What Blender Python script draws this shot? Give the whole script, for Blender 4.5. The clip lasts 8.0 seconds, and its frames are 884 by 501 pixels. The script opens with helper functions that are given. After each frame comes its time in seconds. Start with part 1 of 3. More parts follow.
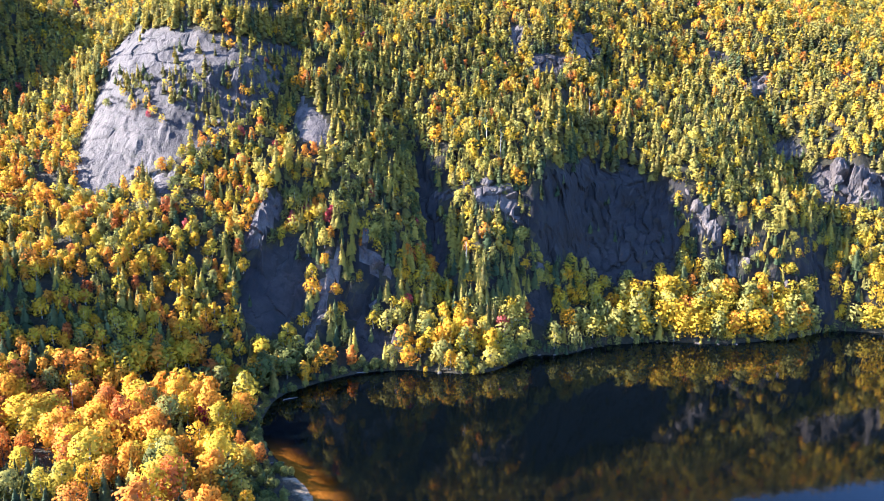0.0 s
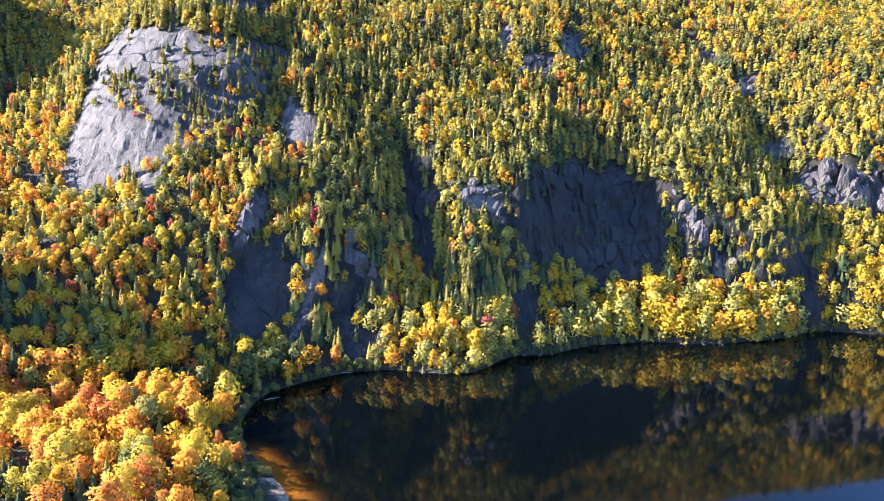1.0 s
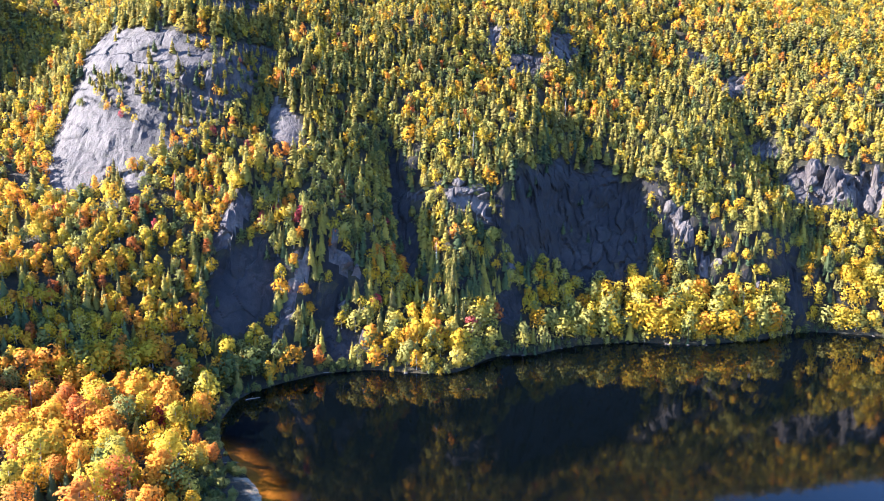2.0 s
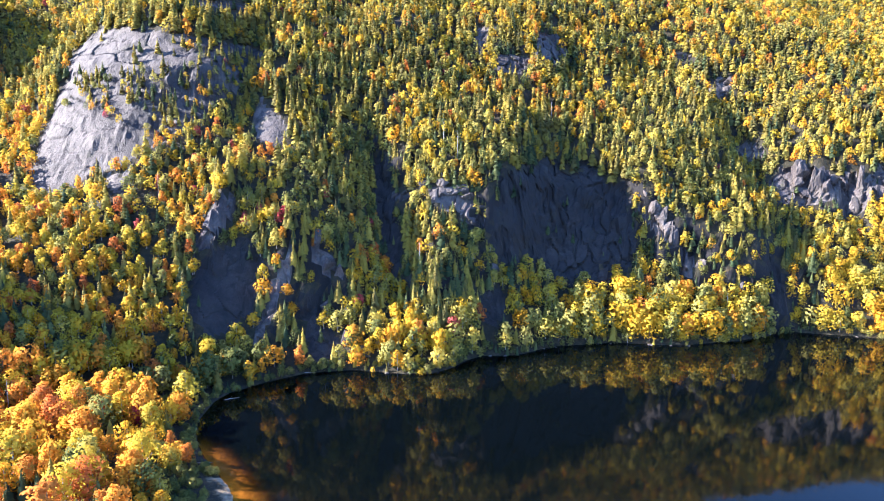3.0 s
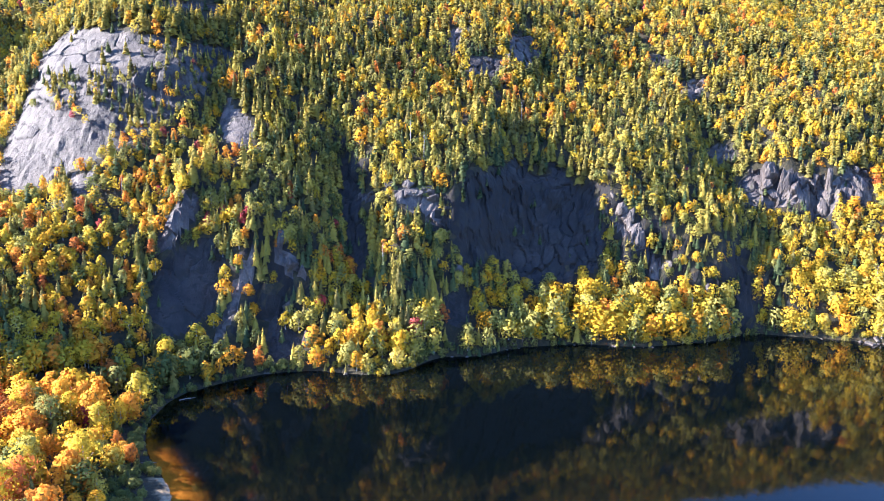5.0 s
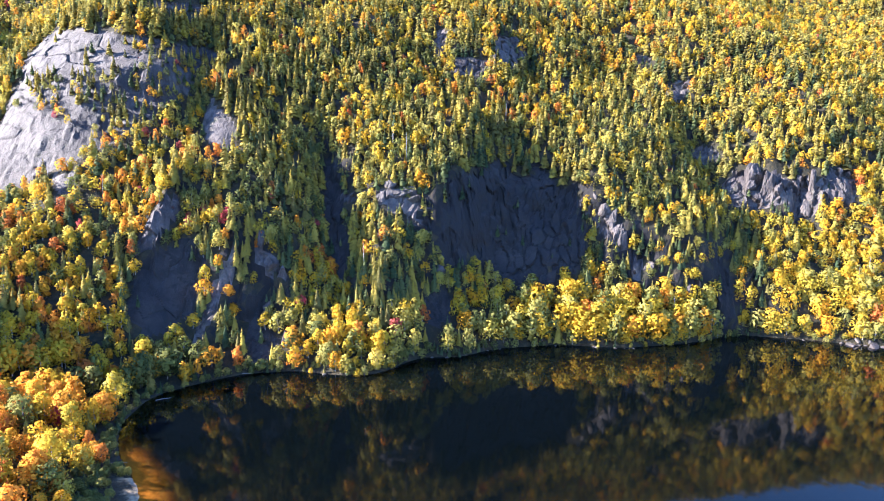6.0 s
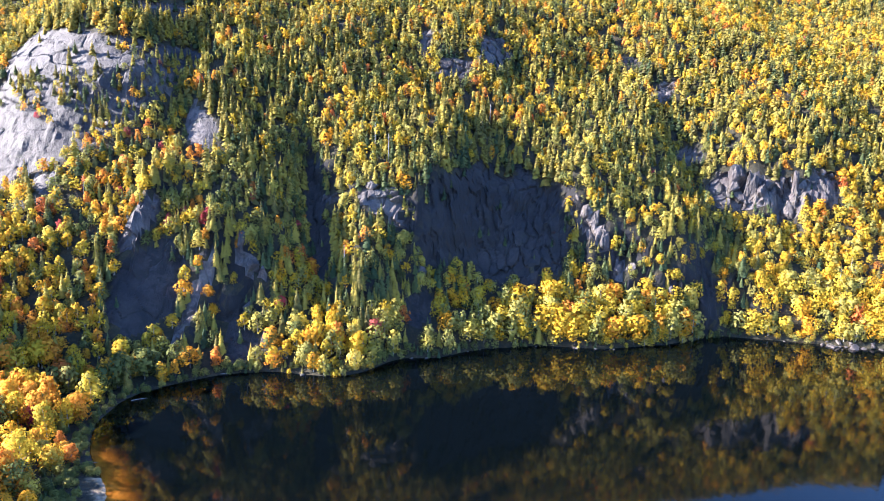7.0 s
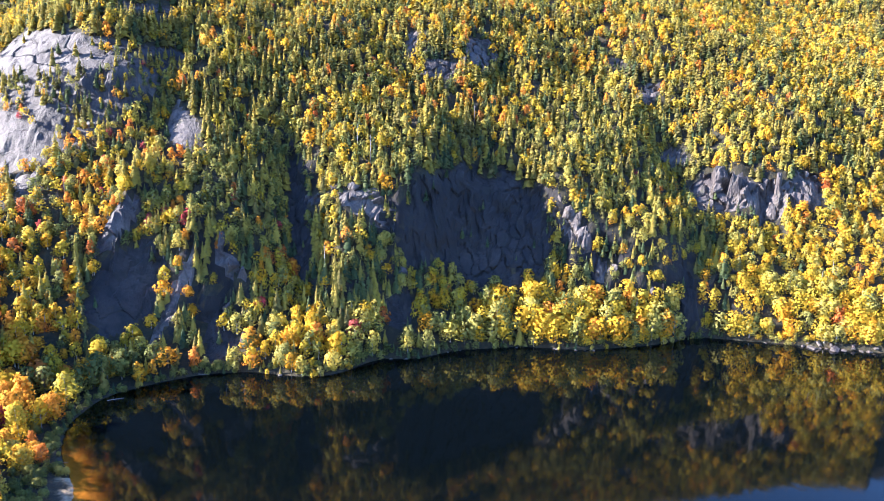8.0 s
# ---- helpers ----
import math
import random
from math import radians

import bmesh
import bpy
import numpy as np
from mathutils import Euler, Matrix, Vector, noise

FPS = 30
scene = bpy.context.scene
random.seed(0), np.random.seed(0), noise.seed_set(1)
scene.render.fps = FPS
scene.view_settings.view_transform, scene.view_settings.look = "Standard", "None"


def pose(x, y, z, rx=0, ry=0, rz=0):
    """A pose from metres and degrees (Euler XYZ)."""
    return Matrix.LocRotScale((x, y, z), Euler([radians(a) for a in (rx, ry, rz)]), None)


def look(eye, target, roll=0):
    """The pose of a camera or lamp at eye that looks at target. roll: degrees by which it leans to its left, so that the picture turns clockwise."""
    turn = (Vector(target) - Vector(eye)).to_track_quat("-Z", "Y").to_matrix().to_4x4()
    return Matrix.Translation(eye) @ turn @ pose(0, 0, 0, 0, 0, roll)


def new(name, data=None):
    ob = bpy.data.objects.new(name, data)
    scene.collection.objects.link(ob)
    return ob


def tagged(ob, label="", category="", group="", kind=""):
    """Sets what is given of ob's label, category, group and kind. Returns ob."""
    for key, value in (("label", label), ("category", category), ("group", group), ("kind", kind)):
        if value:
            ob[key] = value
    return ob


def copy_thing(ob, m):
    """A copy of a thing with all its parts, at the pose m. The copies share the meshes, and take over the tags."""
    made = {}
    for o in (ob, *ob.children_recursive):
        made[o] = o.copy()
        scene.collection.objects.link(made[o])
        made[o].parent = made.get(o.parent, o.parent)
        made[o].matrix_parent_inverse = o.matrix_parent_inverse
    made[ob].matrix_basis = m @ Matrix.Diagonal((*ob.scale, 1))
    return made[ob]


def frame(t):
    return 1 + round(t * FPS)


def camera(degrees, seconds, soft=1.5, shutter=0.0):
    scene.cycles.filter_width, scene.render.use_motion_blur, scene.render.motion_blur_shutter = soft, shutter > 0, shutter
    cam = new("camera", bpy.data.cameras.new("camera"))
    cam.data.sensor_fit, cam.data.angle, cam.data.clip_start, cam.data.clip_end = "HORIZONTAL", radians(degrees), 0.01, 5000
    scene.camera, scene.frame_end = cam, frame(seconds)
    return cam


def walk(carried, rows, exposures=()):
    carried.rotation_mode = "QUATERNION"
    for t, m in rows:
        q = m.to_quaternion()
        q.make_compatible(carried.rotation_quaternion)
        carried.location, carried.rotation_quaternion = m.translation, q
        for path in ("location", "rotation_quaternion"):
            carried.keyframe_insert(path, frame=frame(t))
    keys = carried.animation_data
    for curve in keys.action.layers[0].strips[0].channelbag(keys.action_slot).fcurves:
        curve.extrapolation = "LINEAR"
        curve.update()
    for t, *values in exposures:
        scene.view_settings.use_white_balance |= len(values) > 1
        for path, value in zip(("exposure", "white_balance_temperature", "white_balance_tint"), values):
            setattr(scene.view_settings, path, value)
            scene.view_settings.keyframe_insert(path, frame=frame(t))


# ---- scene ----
cam = camera(68.3, 8.0, soft=1.0)
# seconds, place, pitch, roll, yaw
ROWS = [
    (0, 0.000, 0.000, 71.000, -10.342, 0.133, 0.000),
    (0.5, 2.428, -0.115, 71.191, -10.379, 0.160, 0.027),
    (1, 4.959, -0.225, 71.359, -10.406, 0.188, 0.047),
    (1.5, 7.589, -0.331, 71.506, -10.426, 0.219, 0.062),
    (3, 16.008, -0.633, 71.859, -10.443, 0.323, 0.080),
    (3.5, 18.971, -0.732, 71.957, -10.437, 0.361, 0.081),
    (4, 22.003, -0.832, 72.049, -10.426, 0.402, 0.079),
    (4.5, 25.097, -0.933, 72.140, -10.413, 0.444, 0.077),
    (6, 34.698, -1.258, 72.430, -10.356, 0.581, 0.070),
    (6.5, 37.984, -1.376, 72.542, -10.334, 0.631, 0.071),
    (7, 41.304, -1.500, 72.668, -10.313, 0.681, 0.075),
    (7.5, 44.651, -1.632, 72.810, -10.292, 0.734, 0.082),
    (8, 48.019, -1.772, 72.971, -10.273, 0.788, 0.093),
]
walk(cam, [(t, pose(x, y, z, 90 + pitch, 0, yaw) @ pose(0, 0, 0, 0, 0, roll)) for t, x, y, z, pitch, roll, yaw in ROWS],
     [(0, 2.65, 5250, 24), (8, 2.7, 5250, 24)])

# ---- light: a low autumn sun from the left, a little behind the mountain ----
SUN_TURN, SUN_HEIGHT = -92.0, 27.0
world = bpy.data.worlds.new("world")
scene.world = world
world.use_nodes = True
sky = world.node_tree.nodes.new("ShaderNodeTexSky")
sky.sky_type = "NISHITA"
sky.sun_disc = False
sky.sun_elevation, sky.sun_rotation = radians(SUN_HEIGHT), radians(SUN_TURN)
sky.altitude, sky.air_density, sky.dust_density, sky.ozone_density = 500, 1.2, 0.3, 6.0
back = world.node_tree.nodes["Background"]
back.inputs[1].default_value = 0.084
world.node_tree.links.new(sky.outputs[0], back.inputs[0])
sun_way = Vector((math.sin(radians(SUN_TURN)) * math.cos(radians(SUN_HEIGHT)), math.cos(radians(SUN_TURN)) * math.cos(radians(SUN_HEIGHT)), math.sin(radians(SUN_HEIGHT))))
lamp = bpy.data.lights.new("sun", "SUN")
lamp.energy, lamp.angle, lamp.color = 5.0, radians(0.53), (1.0, 0.85, 0.61)
sun = new("sun", lamp)
sun.matrix_world = look(sun_way * 900, (0, 0, 0))


# ---- materials ----
def material(name):
    m = bpy.data.materials.new(name)
    m.use_nodes = True
    tree = m.node_tree
    tree.nodes.clear()
    out = tree.nodes.new("ShaderNodeOutputMaterial")
    return m, tree, out


def node(tree, kind, **values):
    n = tree.nodes.new(kind)
    for key, value in values.items():
        n.inputs[key.replace("_", " ")].default_value = value
    return n


def ramp(tree, source, stops):
    n = tree.nodes.new("ShaderNodeValToRGB")
    e = n.color_ramp.elements
    while len(e) < len(stops):
        e.new(0.5)
    for item, (at, colour) in zip(e, stops):
        item.position, item.color = at, (*colour, 1)
    tree.links.new(source, n.inputs[0])
    return n.outputs[0]


def mixed(tree, fac, a, b, blend="MIX"):
    n = tree.nodes.new("ShaderNodeMix")
    n.data_type, n.blend_type = "RGBA", blend
    for value, socket in ((fac, n.inputs[0]), (a, n.inputs[6]), (b, n.inputs[7])):
        if isinstance(value, (int, float)):
            socket.default_value = value
        elif isinstance(value, tuple):
            socket.default_value = (*value, 1)
        else:
            tree.links.new(value, socket)
    return n.outputs[2]


def calc(tree, how, a, b=0.0, clamp=False):
    n = tree.nodes.new("ShaderNodeMath")
    n.operation, n.use_clamp = how, clamp
    for value, socket in ((a, n.inputs[0]), (b, n.inputs[1])):
        if isinstance(value, (int, float)):
            socket.default_value = value
        else:
            tree.links.new(value, socket)
    return n.outputs[0]


def grain(tree, scale, detail=4.0, rough=0.6, stretch=(1, 1, 1), warp=0.0):
    place = tree.nodes.new("ShaderNodeNewGeometry").outputs["Position"]
    mapping = node(tree, "ShaderNodeMapping", Scale=stretch)
    tree.links.new(place, mapping.inputs[0])
    n = node(tree, "ShaderNodeTexNoise", Scale=scale, Detail=detail, Roughness=rough, Distortion=warp)
    tree.links.new(mapping.outputs[0], n.inputs["Vector"])
    return n.outputs["Fac"]


def leaf_material(name, stops, source, gloss=0.8, shine_through=0.28, spread=0.22):
    """Foliage: the tone of the tree from its tint, a shade of its own for each spray of leaves."""
    m, tree, out = material(name)
    if source == "object":
        tint = tree.nodes.new("ShaderNodeObjectInfo").outputs["Random"]
    else:
        n = tree.nodes.new("ShaderNodeAttribute")
        n.attribute_name = "tint"
        tint = n.outputs["Fac"]
    island = tree.nodes.new("ShaderNodeNewGeometry").outputs["Random Per Island"]
    moved = calc(tree, "ADD", tint, calc(tree, "MULTIPLY", calc(tree, "SUBTRACT", island, 0.5), spread), True)
    colour = ramp(tree, moved, stops)
    vary = ramp(tree, calc(tree, "FRACT", calc(tree, "MULTIPLY", island, 17.3)), [(0.0, (0.88, 0.885, 0.89)), (1.0, (1.09, 1.085, 1.07))])
    colour = mixed(tree, 1.0, colour, vary, "MULTIPLY")
    skin = node(tree, "ShaderNodeBsdfPrincipled", Roughness=gloss)
    skin.inputs["Specular IOR Level"].default_value = 0.12
    glow = node(tree, "ShaderNodeBsdfTranslucent")
    mix = node(tree, "ShaderNodeMixShader", Fac=shine_through)
    tree.links.new(colour, skin.inputs["Base Color"])
    tree.links.new(colour, glow.inputs["Color"])
    tree.links.new(skin.outputs[0], mix.inputs[1])
    tree.links.new(glow.outputs[0], mix.inputs[2])
    tree.links.new(mix.outputs[0], out.inputs[0])
    return m


TONES = {
    "fir": [(0.0, (0.055, 0.085, 0.04)), (1.0, (0.15, 0.17, 0.06))],
    "gold": [(0.0, (0.48, 0.38, 0.04)), (0.42, (0.60, 0.43, 0.03)), (0.8, (0.70, 0.43, 0.022)), (1.0, (0.70, 0.35, 0.02))],
    "orange": [(0.0, (0.72, 0.42, 0.03)), (0.5, (0.70, 0.31, 0.032)), (0.85, (0.62, 0.24, 0.04)), (1.0, (0.52, 0.15, 0.04))],
    "pale": [(0.0, (0.27, 0.26, 0.065)), (0.5, (0.43, 0.38, 0.08)), (1.0, (0.58, 0.47, 0.08))],
    "green": [(0.0, (0.1, 0.12, 0.042)), (0.5, (0.2, 0.21, 0.052)), (1.0, (0.33, 0.3, 0.078))],
    "red": [(0.0, (0.42, 0.1, 0.078)), (1.0, (0.38, 0.045, 0.073))],
    "spruce": [(0.0, (0.14, 0.128, 0.045)), (0.45, (0.29, 0.24, 0.052)), (1.0, (0.45, 0.355, 0.058))],
}
LEAF = {tone: leaf_material("leaves_" + tone, stops, "object", shine_through=0.3 if tone in ("spruce", "fir") else 0.4, spread=0.08 if tone in ("spruce", "fir") else 0.14) for tone, stops in TONES.items()}
WOODS = {tone: leaf_material("woods_" + tone, stops, "tint", shine_through=0.3 if tone in ("spruce", "fir") else 0.4, spread=0.08 if tone in ("spruce", "fir") else 0.14) for tone, stops in TONES.items()}


def bark_material(name, dark, light):
    m, tree, out = material(name)
    skin = node(tree, "ShaderNodeBsdfPrincipled", Roughness=0.85)
    tree.links.new(ramp(tree, grain(tree, 3.0, 5, 0.7, (1, 1, 0.25)), [(0.3, dark), (0.7, light)]), skin.inputs["Base Color"])
    tree.links.new(skin.outputs[0], out.inputs[0])
    return m


BARK = bark_material("bark", (0.06, 0.05, 0.045), (0.20, 0.17, 0.15))
PALE_BARK = bark_material("pale_bark", (0.20, 0.18, 0.16), (0.55, 0.52, 0.48))
DRY_WOOD = bark_material("weathered_wood", (0.14, 0.12, 0.10), (0.30, 0.27, 0.24))


def rock_colour(tree, wet, tone=1.0):
    """Granite: grey with pinkish plates, black water streaks down the fall line, lichen; shade painted on steep walls
    by wet, overall by tone.
    """
    plates = ramp(tree, grain(tree, 0.07, 8, 0.66, (1, 1, 0.6), 0.8), [(0.38, (0.040, 0.035, 0.037)), (0.45, (0.086, 0.072, 0.070)), (0.53, (0.124, 0.107, 0.097)), (0.61, (0.170, 0.146, 0.129))])
    fine = ramp(tree, grain(tree, 1.6, 6, 0.7), [(0.36, (0.72, 0.72, 0.74)), (0.64, (1.2, 1.19, 1.17))])
    colour = mixed(tree, 1.0, plates, fine, "MULTIPLY")
    streak_shade = ramp(tree, grain(tree, 0.42, 5, 0.62, (1, 1, 0.07), 0.25), [(0.50, (0, 0, 0)), (0.63, (1, 1, 1))])
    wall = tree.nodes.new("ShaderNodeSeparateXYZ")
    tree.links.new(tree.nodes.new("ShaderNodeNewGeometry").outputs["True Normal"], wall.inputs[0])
    # steeper walls are painted darker by their normal, as shade; wet sets how much
    wall_shade = ramp(tree, calc(tree, "ADD", wall.outputs[2], calc(tree, "MULTIPLY", grain(tree, 0.3, 5, 0.65, (1, 1, 0.12)), 0.5)), [(0.62, (1, 1, 1)), (0.84, (0, 0, 0))])
    streak_shade = calc(tree, "MAXIMUM", streak_shade, calc(tree, "MULTIPLY", wall_shade, wet, True))
    colour = mixed(tree, calc(tree, "MULTIPLY", streak_shade, 0.68 + 0.18 * wet), colour, (0.016, 0.017, 0.021))
    place = tree.nodes.new("ShaderNodeNewGeometry").outputs["Position"]
    mapping = node(tree, "ShaderNodeMapping", Scale=(1, 1, 0.22), Rotation=(0.12, 0.2, 0.3))
    tree.links.new(place, mapping.inputs[0])
    joints = node(tree, "ShaderNodeTexVoronoi", Scale=0.13)
    joints.feature = "DISTANCE_TO_EDGE"
    tree.links.new(mapping.outputs[0], joints.inputs["Vector"])
    crack = ramp(tree, joints.outputs["Distance"], [(0.0, (1, 1, 1)), (0.07, (0, 0, 0))])
    colour = mixed(tree, calc(tree, "MULTIPLY", crack, calc(tree, "MULTIPLY", grain(tree, 0.16, 3, 0.6), 0.7), True), colour, (0.012, 0.012, 0.013))
    moss = ramp(tree, grain(tree, 0.23, 5, 0.7), [(0.56, (0, 0, 0)), (0.70, (1, 1, 1))])
    colour = mixed(tree, calc(tree, "MULTIPLY", moss, 0.55), colour, (0.075, 0.078, 0.03))
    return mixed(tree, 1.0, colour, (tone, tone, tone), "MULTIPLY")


def rock_bump(tree):
    n = node(tree, "ShaderNodeBump", Strength=0.9, Distance=0.7)
    tree.links.new(calc(tree, "ADD", grain(tree, 0.5, 8, 0.68, (1, 1, 0.45), 0.4), calc(tree, "MULTIPLY", grain(tree, 2.6, 5, 0.6), 0.35)), n.inputs["Height"])
    return n.outputs[0]


def rock_material(name, wet, tone):
    m, tree, out = material(name)
    skin = node(tree, "ShaderNodeBsdfPrincipled", Roughness=0.72)
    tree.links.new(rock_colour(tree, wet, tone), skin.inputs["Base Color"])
    tree.links.new(rock_bump(tree), skin.inputs["Normal"])
    tree.links.new(skin.outputs[0], out.inputs[0])
    return m


def ground_material():
    """Forest floor, with rock where it is steep and sand at the water's edge."""
    m, tree, out = material("forest_floor")
    geo = tree.nodes.new("ShaderNodeNewGeometry")
    split = tree.nodes.new("ShaderNodeSeparateXYZ")
    tree.links.new(geo.outputs["True Normal"], split.inputs[0])
    soil = ramp(tree, grain(tree, 0.6, 7, 0.7), [(0.3, (0.010, 0.012, 0.006)), (0.5, (0.024, 0.022, 0.009)), (0.72, (0.07, 0.045, 0.015))])
    steep = calc(tree, "SUBTRACT", split.outputs[2], calc(tree, "MULTIPLY", grain(tree, 0.2, 5, 0.7), 0.4))
    bare = ramp(tree, steep, [(0.10, (1, 1, 1)), (0.2, (0, 0, 0))])
    colour = mixed(tree, bare, soil, rock_colour(tree, 1.0, 0.35))
    high = tree.nodes.new("ShaderNodeSeparateXYZ")
    tree.links.new(geo.outputs["Position"], high.inputs[0])
    level = calc(tree, "ADD", high.outputs[2], calc(tree, "MULTIPLY", grain(tree, 0.35, 4, 0.6), 0.8))
    shore = ramp(tree, calc(tree, "MULTIPLY", level, 0.5), [(0.19, (1, 1, 1)), (0.31, (0, 0, 0))])
    sand = ramp(tree, grain(tree, 1.3, 6, 0.65), [(0.3, (0.27, 0.2, 0.115)), (0.7, (0.42, 0.32, 0.19))])
    beach = calc(tree, "MULTIPLY", calc(tree, "LESS_THAN", high.outputs[0], -6.0), calc(tree, "MAXIMUM", calc(tree, "LESS_THAN", calc(tree, "ADD", high.outputs[1], calc(tree, "MULTIPLY", grain(tree, 0.25, 3, 0.5), 6.0)), 128.0), calc(tree, "LESS_THAN", high.outputs[2], -0.02)))
    colour = mixed(tree, calc(tree, "MULTIPLY", shore, beach), colour, sand)
    skin = node(tree, "ShaderNodeBsdfPrincipled", Roughness=0.9)
    tree.links.new(colour, skin.inputs["Base Color"])
    tree.links.new(rock_bump(tree), skin.inputs["Normal"])
    tree.links.new(skin.outputs[0], out.inputs[0])
    return m


def water_material():
    """Dark, still lake water, clear and brown over the shallows."""
    m, tree, out = material("lake_water")
    n = tree.nodes.new("ShaderNodeAttribute")
    n.attribute_name = "shallow"
    deep = node(tree, "ShaderNodeBsdfDiffuse", Color=(0.0010, 0.0019, 0.0024, 1))
    clear = node(tree, "ShaderNodeBsdfTransparent", Color=(0.77, 0.53, 0.20, 1))
    body = tree.nodes.new("ShaderNodeMixShader")
    tree.links.new(n.outputs["Fac"], body.inputs[0])
    tree.links.new(deep.outputs[0], body.inputs[1])
    tree.links.new(clear.outputs[0], body.inputs[2])
    bump = node(tree, "ShaderNodeBump", Strength=0.035, Distance=0.3)
    tree.links.new(grain(tree, 0.5, 3, 0.5, (1, 0.5, 1)), bump.inputs["Height"])
    gloss = node(tree, "ShaderNodeBsdfGlossy", Roughness=0.045, Color=(1, 1, 1, 1))
    facing = node(tree, "ShaderNodeLayerWeight", Blend=0.5)
    tree.links.new(bump.outputs[0], facing.inputs["Normal"])
    fresnel = calc(tree, "ADD", calc(tree, "MULTIPLY", calc(tree, "POWER", facing.outputs["Facing"], 5.0), 0.98), 0.02)
    mix = tree.nodes.new("ShaderNodeMixShader")
    tree.links.new(bump.outputs[0], gloss.inputs["Normal"])
    tree.links.new(fresnel, mix.inputs[0])
    tree.links.new(body.outputs[0], mix.inputs[1])
    tree.links.new(gloss.outputs[0], mix.inputs[2])
    tree.links.new(mix.outputs[0], out.inputs[0])
    return m


# one rock, three tones: sunlight and shade of the faces put into colour
GRANITE, LIT_ROCK, SHADED_ROCK, FLOOR, WATER = rock_material("dry_granite", 0.25, 0.46), rock_material("sunlit_granite", 0.1, 0.8), rock_material("shade_toned_granite", 1.15, 0.2), ground_material(), water_material()

# ---- the lie of the land ----
SHORE_X = [-260, -150, -100, -70, -45, -36, -24, -10, 3, 13, 20, 26, 41, 53, 75, 97, 122, 143, 158, 186, 200, 240, 300]
SHORE_Y = [105, 118, 138, 158, 167, 176.6, 185.5, 188, 184.8, 184.8, 190.6, 200.9, 202, 211, 215.6, 212.7, 219, 229, 225.8, 218, 214.6, 203, 190]
BEACH_Y = [-300, -100, 0, 60, 100, 117, 122, 129, 142, 154, 167, 172]
BEACH_X = [-160, -110, -70, -34, -23, -24, -27, -34, -42, -45, -45, -40]
# the mountainside: heights over the lake, and how far back the slope lies there, every 16 m along the shore
ALONG = np.arange(-214, 235, 16)
LEVELS, LINES = [], []


def contour(level, back):
    LEVELS.append(level)
    LINES.append(np.array(back, float))


contour(3, [125, 124, 122, 121, 121, 123, 128, 136, 149, 163, 175, 187, 190, 191, 191, 203, 208, 214, 218, 217, 218, 224, 229, 230, 226, 221, 217, 213, 208])
contour(12, [142, 141, 140, 139, 139, 141, 145, 153, 165, 178, 187, 199, 202, 203, 203, 213, 220, 226, 228, 229, 231, 229, 231, 232, 231, 229, 226, 222, 218])
contour(24, [163, 163, 163, 163, 164, 165, 168, 178, 188, 194, 199, 205, 204, 213, 214, 218, 228, 238, 234, 237, 236, 231, 234, 235, 240, 240, 237, 234, 231])
contour(38, [188, 189, 190, 191, 192, 194, 196, 201, 202, 206, 208, 210, 211, 223, 225, 226, 233, 244, 244, 244, 240, 237, 239, 249, 253, 250, 249, 247, 245])
contour(52, [212, 214, 215, 217, 218, 221, 220, 218, 216, 219, 216, 219, 226, 236, 234, 231, 236, 249, 251, 248, 248, 252, 260, 264, 256, 256, 257, 258, 258])
contour(66, [235, 237, 239, 240, 241, 239, 232, 227, 227, 230, 233, 235, 240, 243, 240, 241, 248, 258, 261, 261, 263, 269, 276, 274, 263, 264, 267, 270, 271])
contour(80, [257, 259, 261, 261, 260, 251, 241, 237, 237, 239, 244, 248, 253, 255, 257, 260, 269, 275, 277, 280, 283, 285, 288, 286, 280, 279, 280, 282, 285])
contour(96, [281, 282, 283, 282, 277, 264, 254, 248, 245, 246, 255, 261, 268, 273, 277, 284, 288, 290, 295, 301, 306, 307, 303, 299, 298, 296, 298, 301, 305])
contour(112, [304, 303, 302, 302, 298, 282, 271, 263, 261, 268, 276, 282, 289, 293, 297, 304, 302, 302, 311, 318, 321, 322, 320, 317, 317, 316, 321, 327, 333])
contour(130, [329, 326, 324, 324, 321, 308, 293, 285, 285, 293, 302, 309, 316, 321, 323, 324, 322, 326, 334, 336, 335, 335, 335, 337, 341, 347, 355, 364, 367])

# ribs (+) and gullies (-) that run down the slope: upper end, lower end, width of the left and right flank, height
RIBS = [
    (-12, 246, 4, 208, 5, 6, -7),
    (-53, 220, -60, 200, 5, 3, 7),
    (-33, 212, -38, 194, 5, 3, 6),
    (13, 231, 14, 210, 6, 8, 4),
    (88, 249, 104, 234, 4, 8, 4),
    (137, 287, 146, 260, 7, 7, -8),
    (154, 249, 136, 228, 7, 6, -6),
    (-60, 272, -57, 238, 7, 7, -7),
    (44, 262, 40, 228, 9, 5, 4),
    (74, 306, 70, 288, 6, 6, -7),
    (176, 262, 174, 246, 4, 4, -4),
    (184, 262, 182, 246, 4, 4, 3),
]
